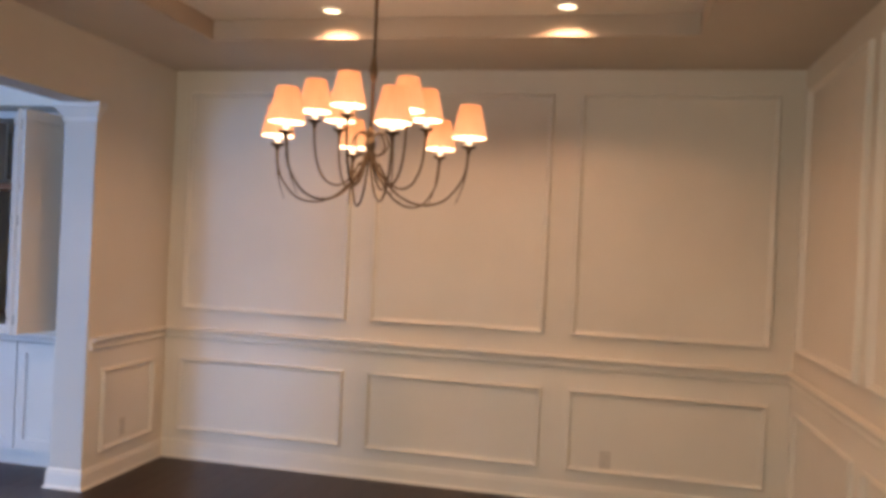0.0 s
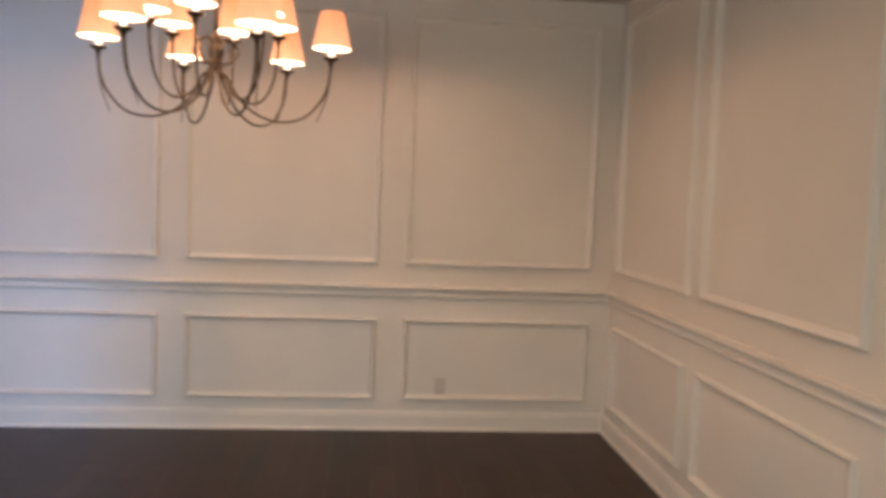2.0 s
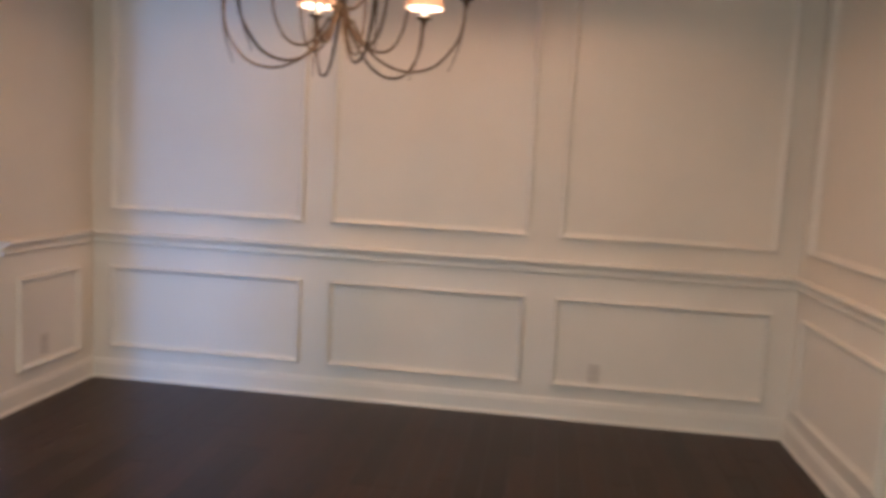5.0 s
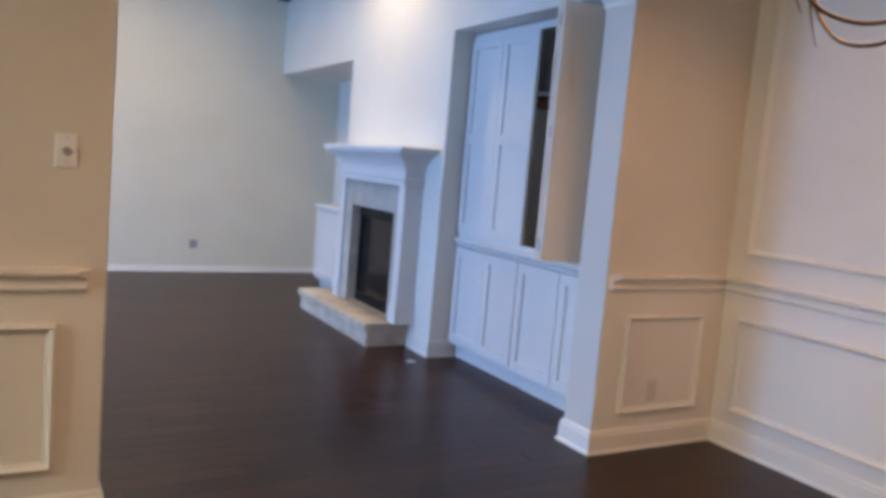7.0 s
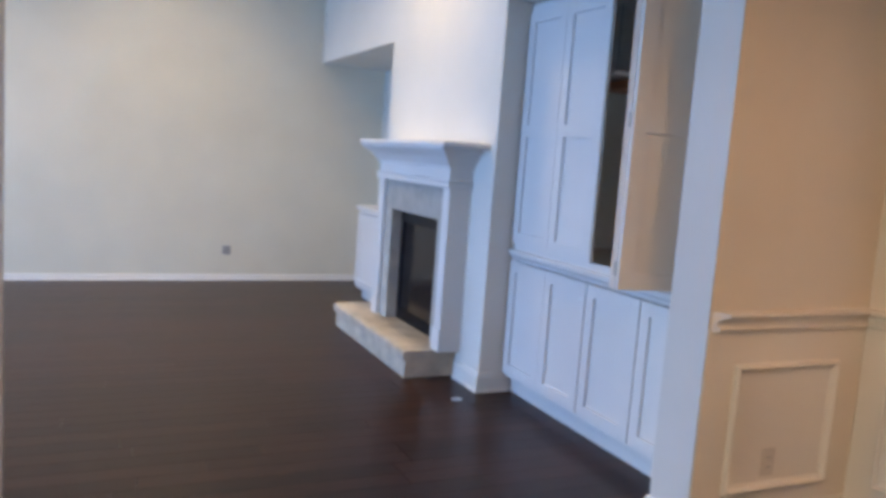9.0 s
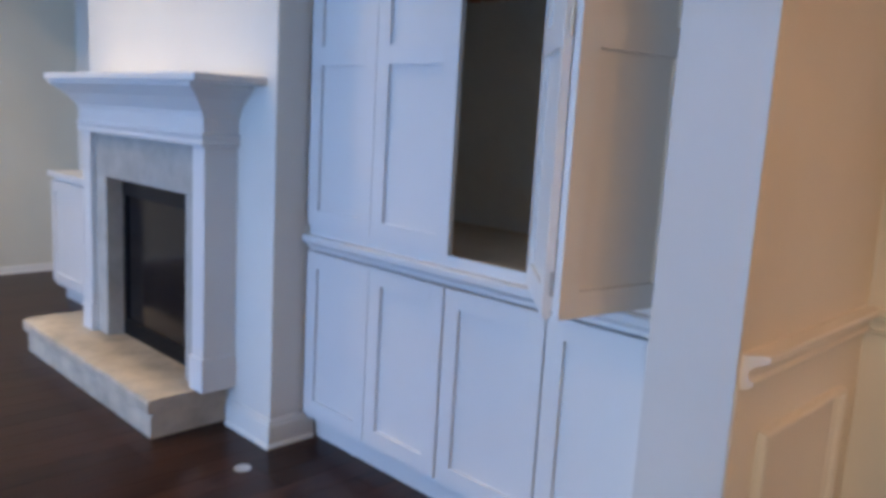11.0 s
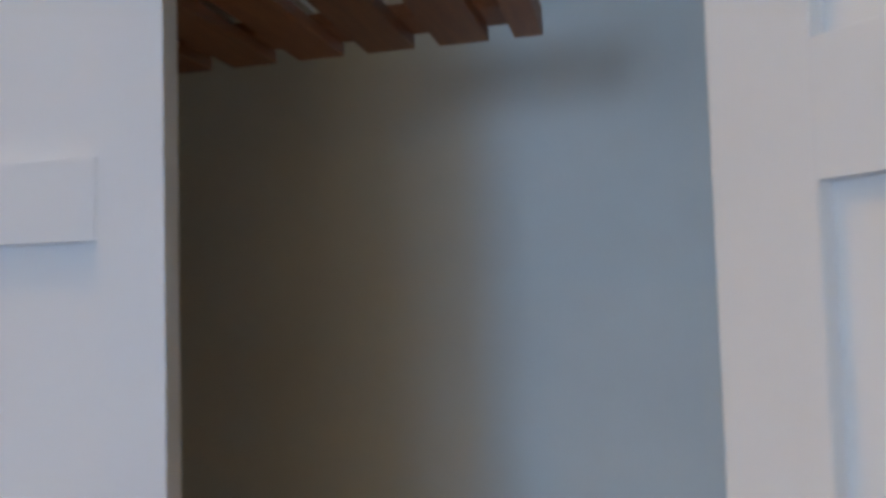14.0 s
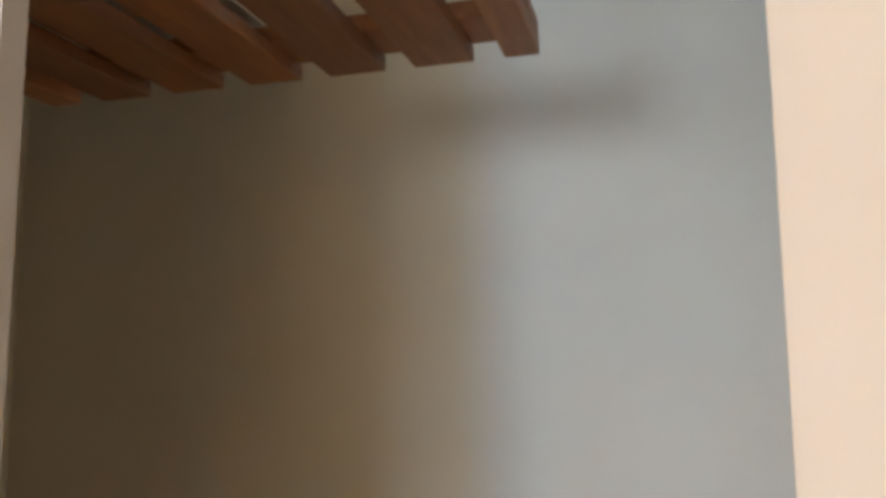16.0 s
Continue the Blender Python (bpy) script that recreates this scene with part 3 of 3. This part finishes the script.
def fireplace():
    FX0, FX1, FYF = -3.535, -2.245, -0.905
    f = thing("fireplace", "white wooden mantelpiece round a grey stone surround and black firebox", "fireplace")
    for s, (a, b) in enumerate(((FX0, FX0 + 0.10), (FX1 - 0.10, FX1))):
        bm = one_box(a, b, FYF, BREAST, 0.18, 1.25, bevel=0.003)
        leg = part("pilaster", bm, M_CAB, f)
        part("plinth_block", one_box(a - 0.008, b + 0.008, FYF - 0.010, BREAST, 0.18, 0.33, bevel=0.003), M_CAB, leg)
    # frieze with its stepped mouldings and flared crown
    part("frieze", one_box(FX0 - 0.004, FX1 + 0.004, FYF - 0.006, BREAST, 1.25, 1.385, bevel=0.002), M_CAB, f)
    prof = ((0.0, 1.228), (0.012, 1.228), (0.016, 1.24), (0.010, 1.252), (0.014, 1.262), (0.020, 1.272), (0.008, 1.285), (0.0, 1.285))
    y0 = FYF - 0.006
    bm = bmesh.new()

    def wrap(prof):
        return [[(FX0 - 0.004 - o, BREAST, z) for o, z in prof], [(FX0 - 0.004 - o, y0 - o, z) for o, z in prof],
                [(FX1 + 0.004 + o, y0 - o, z) for o, z in prof], [(FX1 + 0.004 + o, BREAST, z) for o, z in prof]]
    part("frieze_moulding", sweep(bm, wrap(prof)), M_CAB, f)
    crown = ((0.0, 1.345), (0.010, 1.348), (0.014, 1.365), (0.030, 1.385), (0.060, 1.420), (0.105, 1.455), (0.118, 1.462), (0.120, 1.480), (0.0, 1.480))
    part("crown_moulding", sweep(bmesh.new(), wrap(crown)), M_CAB, f)
    part("mantel_shelf", one_box(-3.60, -2.03, -1.065, BREAST, 1.480, 1.512, bevel=0.006), M_CAB, f, "white mantel shelf")
    # stone surround slabs with a deep reveal
    ox0, ox1, oz = -3.30, -2.455, 1.01
    for a, b, z0, z1 in ((FX0 + 0.10, ox0, 0.18, oz), (ox1, FX1 - 0.10, 0.18, oz), (FX0 + 0.10, FX1 - 0.10, oz, 1.228)):
        part("surround_slab", one_box(a + 0.001, b - 0.001, FYF + 0.025, BREAST, z0, z1 - 0.001, bevel=0.002), M_SURR, f, "grey stone slab")
    # firebox insert in front of the breast
    bm = bmesh.new()
    box(bm, ox0, ox1, BREAST - 0.012, BREAST - 0.001, 0.18, oz)
    part("firebox_back", bm, M_SOOT, f, "sooty black firebox")
    part("hood", one_box(ox0, ox1, BREAST - 0.045, BREAST - 0.013, oz - 0.09, oz - 0.002, bevel=0.003), M_BLACK, f)
    bm = bmesh.new()
    for a, b, z0, z1 in ((ox0, ox0 + 0.03, 0.18, oz - 0.09), (ox1 - 0.03, ox1, 0.18, oz - 0.09), (ox0 + 0.03, ox1 - 0.03, 0.18, 0.26)):
        box(bm, a, b, BREAST - 0.04, BREAST - 0.013, z0, z1)
    part("metal_frame", bm, M_BLACK, f, "black metal fire screen frame")
    for i in range(9):
        z = 0.195 + 0.0065 * i
        part("louvre", one_box(ox0 + 0.05, ox1 - 0.05, BREAST - 0.044, BREAST - 0.040, z, z + 0.003), M_BLACK, f)
    gl = part("screen", one_box(ox0 + 0.03, ox1 - 0.03, BREAST - 0.030, BREAST - 0.026, 0.26, oz - 0.09), M_SCREEN, f, "dark glossy fire screen")

    h = thing("hearth", "raised cream limestone hearth on the dark wooden floor", "hearth")
    hx0, hx1, hy = -3.87, -2.297, -1.12
    xs = [hx0, hx0 + 0.50, hx0 + 0.99, hx1]
    for k, (a, b) in enumerate(zip(xs, xs[1:])):
        part("top_slab", rough_block(a + 0.0015, b - 0.0015, hy, BREAST - 0.001, 0.118, 0.18, 0.05, 0.0055, k), M_STONE, h)
    n = 4
    for k in range(n):
        a, b = hx0 + 0.02 + (hx1 - hx0 - 0.04) * k / n, hx0 + 0.02 + (hx1 - hx0 - 0.04) * (k + 1) / n
        part("base_block", rough_block(a + 0.002, b - 0.002, hy + 0.02, BREAST - 0.001, 0.0, 0.117, 0.05, 0.004, 9 + k), M_STONE, h, "rough cream stone block")


fireplace()


# ---- built-in cabinet ----
CY = -0.58                      # front of the face frame and the inner side of the doors
DT = 0.021                      # door thickness
LZ0, LZ1, UZ0, UZ1 = 0.125, 0.825, 0.935, 2.295


def shaker(parent_thing, name, width, z0, z1, splits, m, label=""):
    """A frame-and-panel door; local x along, front to -y, hinge line at x=0."""
    st, rail = 0.066, 0.066
    d = part(name, one_box(0.001, width - 0.001, -0.009, -0.001, z0 + 0.02, z1 - 0.02), M_CAB, parent_thing, label)
    d.matrix_local = m
    levels = [z0] + splits + [z1]
    for a, b in ((0.0, st), (width - st, width)):
        part("stile", one_box(a + 0.0008, b - 0.0002, -DT, 0, z0, z1, bevel=0.0004), M_CAB, d)
    for i, z in enumerate(levels):
        lo, hi = (z, z + rail) if i == 0 else (z - rail, z) if i == len(levels) - 1 else (z - 0.036, z + 0.036)
        part("rail", one_box(st - 0.0001, width - st + 0.0001, -DT + 0.0001, 0, lo, hi, bevel=0.0004), M_CAB, d)
    return d


def hinge_leaf(parent, x, z):
    part("hinge", lathe(bmesh.new(), ((0.002, z - 0.03), (0.005, z - 0.028), (0.005, z + 0.028), (0.002, z + 0.03)), 10, x, -0.004), M_STEEL, parent)


def cabinet():
    c = thing("built_in_cabinet", "tall white shaker built-in cabinet with an open bifold upper door", "cabinet")
    x0, x1 = NICHE_L + 0.002, -0.219
    ix0, ix1 = -1.91, -0.485
    # carcass: side panels, back, base, face frame
    bm = bmesh.new()
    box(bm, x0, ix0, CY + 0.02, BACK + 0.033, 0.10, 2.34)
    part("side_panel", bm, M_INSIDE, c)
    part("side_panel", one_box(ix1, x1, CY + 0.02, BACK + 0.033, 0.10, 2.34), M_INSIDE, c)
    part("back_panel", one_box(ix0, ix1, BACK, BACK + 0.033, 0.10, 2.34), M_INSIDE, c, "grey-beige back of the cabinet")
    part("toe_kick", one_box(x0, x1, -0.53, -0.50, 0.0, 0.10), M_CAB, c)
    # thin black sheet that paints the shade showing between the lower doors
    part("gap_shade_sheet", one_box(x0, x1, CY + 0.018, CY + 0.03, 0.10, 0.86), M_SLOT, c, "black sheet painting the shade behind the lower doors")
    part("bottom_rail", one_box(x0, x1, CY - 0.002, CY + 0.017, 0.10, 0.122, bevel=0.001), M_CAB, c)
    part("middle_rail", one_box(x0, x1, CY - 0.002, CY + 0.017, 0.829, 0.86), M_CAB, c)
    part("lower_stile", one_box(x0, -1.946, CY - 0.002, CY + 0.017, 0.123, 0.828), M_CAB, c)
    part("lower_stile", one_box(-0.298, x1, CY - 0.002, CY + 0.017, 0.123, 0.828), M_CAB, c)
    part("inner_floor", one_box(ix0, ix1, CY, BACK - 0.001, 0.885, 0.915), M_BASE, c, "tan wooden cabinet floor")
    part("lower_top", one_box(x0, x1, CY - 0.003, CY + 0.02, 0.86, 0.884), M_CAB, c)
    bm = bmesh.new()
    prof = ((0.0, 0.838), (0.012, 0.840), (0.016, 0.852), (0.030, 0.860), (0.036, 0.868), (0.038, 0.888), (0.034, 0.893), (0.0, 0.894))
    sweep(bm, [[(x, CY - 0.002 - o, z) for o, z in prof] for x in (x0, x1)])
    part("ledge_moulding", bm, M_CAB, c, "white moulded ledge between upper and lower doors")
    part("sill_rail", one_box(x0, x1, CY - 0.004, CY + 0.02, 0.894, 0.932, bevel=0.001), M_CAB, c)
    part("face_stile", one_box(x0, -1.946, CY - 0.002, CY + 0.02, 0.933, 2.30), M_CAB, c)
    part("face_stile", one_box(-0.305, x1, CY - 0.002, CY + 0.02, 0.933, 2.30), M_CAB, c)
    part("top_rail", one_box(x0, x1, CY - 0.004, CY + 0.02, 2.30, 2.346, bevel=0.001), M_CAB, c)
    part("top_panel", one_box(ix0, ix1, CY + 0.024, BACK - 0.001, 2.32, 2.338), M_SHELF, c)
    part("upper_shelf", one_box(ix0, -1.165, CY + 0.04, -0.21, 1.897, 1.916, bevel=0.001), M_SHELF, c, "white shelf behind the closed doors")
    part("upper_back_board", one_box(ix0, -1.165, -0.258, -0.244, 1.917, 2.319), M_SHELF, c, "white board at the back of the top shelf")
    # no real part: a black strip painted as the hinge gap's shade
    part("hinge_gap_shade", one_box(-0.330, -0.3052, CY - 0.004, CY + 0.016, 0.935, 2.298), M_SLOT, c, "added dark strip painting the shade of the hinge gap")
    # lower doors
    for a, b in ((-1.943, -1.545), (-1.5425, -1.146), (-1.137, -0.707), (-0.700, -0.301)):
        shaker(c, "lower_door", b - a, LZ0, LZ1, [], pose(a, CY - 0.0005, 0))
    # closed upper pair
    shaker(c, "upper_door", 0.397, UZ0, UZ1, [1.607], pose(-1.943, CY - 0.0045, 0))
    shaker(c, "upper_door", 0.410, UZ0, UZ1, [1.607], pose(-1.544, CY - 0.0045, 0))
    # folded pair, standing out in a V
    hx, hy, ax, ay = -0.334, -0.592, -0.402, -0.991
    w4 = math.hypot(hx - ax, hy - ay)
    d4 = shaker(c, "folding_door", w4, UZ0, UZ1, [1.607], pose(ax, ay, 0, 0, 0, math.degrees(math.atan2(hy - ay, hx - ax))), "hinged leaf of the open bifold door")
    lx, ly, rx, ry = -0.701, -0.685, -0.404, -0.992
    w3 = math.hypot(rx - lx, ry - ly)
    d3 = shaker(c, "folding_door", w3, UZ0, UZ1, [1.607], pose(lx, ly, 0, 0, 0, math.degrees(math.atan2(ry - ly, rx - lx))), "outer leaf of the open bifold door")
    for z in (1.02, 1.62, 2.2):
        hinge_leaf(d3, w3, z)
        hinge_leaf(d4, w4, z)
    return c


cabinet()


def glass_rack():
    """Slatted stemware rack under the upper shelf."""
    r = thing("stemware_rack", "reddish wooden slatted stemware rack hung inside the cabinet", "rack")
    z0, z1 = 1.838, 1.855
    left, right, front, back = -1.465, -0.862, -0.450, -0.204
    pitch, gap = 0.0985, 0.033
    slots = [-1.407 + pitch * k for k in range(6)]
    starts = [left] + [c + gap / 2 for c in slots]
    stops = [c - gap / 2 for c in slots] + [right]
    for a, b in zip(starts, stops):
        part("slat", one_box(a, b, front, back, z0, z1, bevel=0.0015), M_RACK, r)
    part("front_rail", one_box(left - 0.004, right + 0.004, front - 0.018, front - 0.0005, z0 - 0.006, z1 + 0.022, bevel=0.0015), M_RACK, r)
    part("cross_batten", one_box(left, right, -0.276, -0.210, z1, z1 + 0.018, bevel=0.001), M_RACK, r)
    for a, b in ((left, left + 0.014), (right - 0.014, right)):
        part("end_cleat", one_box(a, b, front + 0.005, -0.284, z1, z1 + 0.03, bevel=0.001), M_RACK, r)
    for a in (left + 0.007, right - 0.007):
        for y in (front + 0.03, -0.31):
            part("hanging_rod", tube(bmesh.new(), [(a, y, z1 + 0.028), (a, y, 2.3195)], 0.003, 8), M_STEEL, r, "thin steel hanging rod")
    return r


glass_rack()


def cable_grommet():
    g = thing("cable_grommet", "round black cable grommet in the cabinet's back panel", "grommet", -0.80, BACK, 2.165)
    bm = bmesh.new()
    rings = [[(r * math.cos(k * math.pi / 12), -o, r * math.sin(k * math.pi / 12)) for k in range(24)] for o, r in ((0.0, 0.036), (0.004, 0.036), (0.006, 0.032), (0.003, 0.026))]
    part("rim", sweep(bm, rings), M_BLACK, g)


cable_grommet()


# ---- base cabinet in the far niche ----
def low_cabinet():
    c = thing("base_cabinet", "low white base cabinet in the niche beside the fireplace", "cabinet")
    a, b = -5.0, BR_L - 0.002
    part("body", one_box(a, b, -0.56, -0.052, 0.10, 0.86), M_CAB, c)
    part("toe_kick", one_box(a + 0.02, b, -0.50, -0.052, 0.0, 0.10), M_CAB, c)
    part("top", one_box(a - 0.01, b, -0.60, -0.052, 0.86, 0.90, bevel=0.004), M_CAB, c)
    for k in range(2):
        w = (b - a - 0.02) / 2
        shaker(c, "door", w - 0.006, 0.13, 0.83, [], pose(a + 0.01 + k * w, -0.5605, 0))


low_cabinet()


def wall_speaker():
    s = thing("wall_speaker", "small black speaker on a bracket high in the corner", "speaker", XW + 0.095, -0.82, 3.20, 90)
    part("box", one_box(-0.06, 0.06, -0.05, 0.05, -0.09, 0.09, bevel=0.008), M_BLACK, s)
    part("grille", one_box(-0.05, 0.05, -0.056, -0.0505, -0.08, 0.08), M_SLOT, s)
    part("bracket", one_box(-0.01, 0.01, 0.05, 0.09, -0.01, 0.01), M_BLACK, s)


wall_speaker()


def gas_valve():
    v = thing("gas_valve_plate", "small bright metal gas valve plate set in the dark floor", "valve plate", -1.85, -0.945, 0.0)
    smooth(part("plate", lathe(bmesh.new(), ((0.030, 0.0), (0.034, 0.001), (0.033, 0.004), (0.020, 0.006), (0.004, 0.006)), 24), M_CHROME, v))
    part("key_socket", lathe(bmesh.new(), ((0.009, 0.006), (0.009, 0.011), (0.006, 0.011), (0.006, 0.007)), 12), M_CHROME, v)


gas_valve()


# ---- floor ----
floor = setting(part("floor", one_box(XW - 0.2, XE + 0.2, YS - 0.2, 0.3, -0.2, -0.014), M_SLAB), "dark espresso hardwood plank floor", "floor")


def plank_mesh(length, width=0.116):
    bm = bmesh.new()
    a, l, c = width / 2, length / 2, 0.0007
    rings = [[(sx * (a - i), sy * (l - i), z) for sx, sy in ((-1, -1), (1, -1), (1, 1), (-1, 1))] for z, i in ((-0.014, 0.0), (-c, 0.0), (0.0, c))]
    sweep(bm, rings)
    return bm


def planks():
    rng = random.Random(11)
    meshes = {}

    def board(L):
        """One shared mesh for each length, to the centimetre."""
        L = round(L, 2)
        if L not in meshes:
            me = bpy.data.meshes.new("floorboard")
            bm = plank_mesh(L - 0.0012)
            bmesh.ops.recalc_face_normals(bm, faces=bm.faces[:])
            bm.to_mesh(me)
            bm.free()
            me.materials.append(M_FLOOR)
            meshes[L] = me
        return meshes[L]

    rest_v, rest_f = [], []
    count = 0
    pitch = 0.1166
    x = XW + pitch / 2
    while x < XE + 0.02:
        y, first = 0.1, rng.choice((0.25, 0.5, 0.75, 1.0, 1.3))
        while y > YS + 0.01:
            L = min(first or rng.choice((0.9, 1.2, 1.5, 1.8)), y - YS)
            first = 0
            yc = y - L / 2
            near = -1.6 < x < XE and -3.4 < yc
            if near and count < 290:
                ob = new("floorboard", board(L))
                ob.parent = floor
                ob.location = (x, yc, 0)
                count += 1
            else:
                n = len(rest_v)
                me = board(L)
                rest_v += [(v.co.x + x, v.co.y + yc, v.co.z) for v in me.vertices]
                rest_f += [[n + i for i in p.vertices] for p in me.polygons]
            y -= L
        x += pitch
    me = bpy.data.meshes.new("floorboards")
    me.from_pydata(rest_v, [], rest_f)
    me.materials.append(M_FLOOR)
    ob = new("floorboards", me)
    ob.parent = floor
    tagged(ob, kind="stuff")


planks()
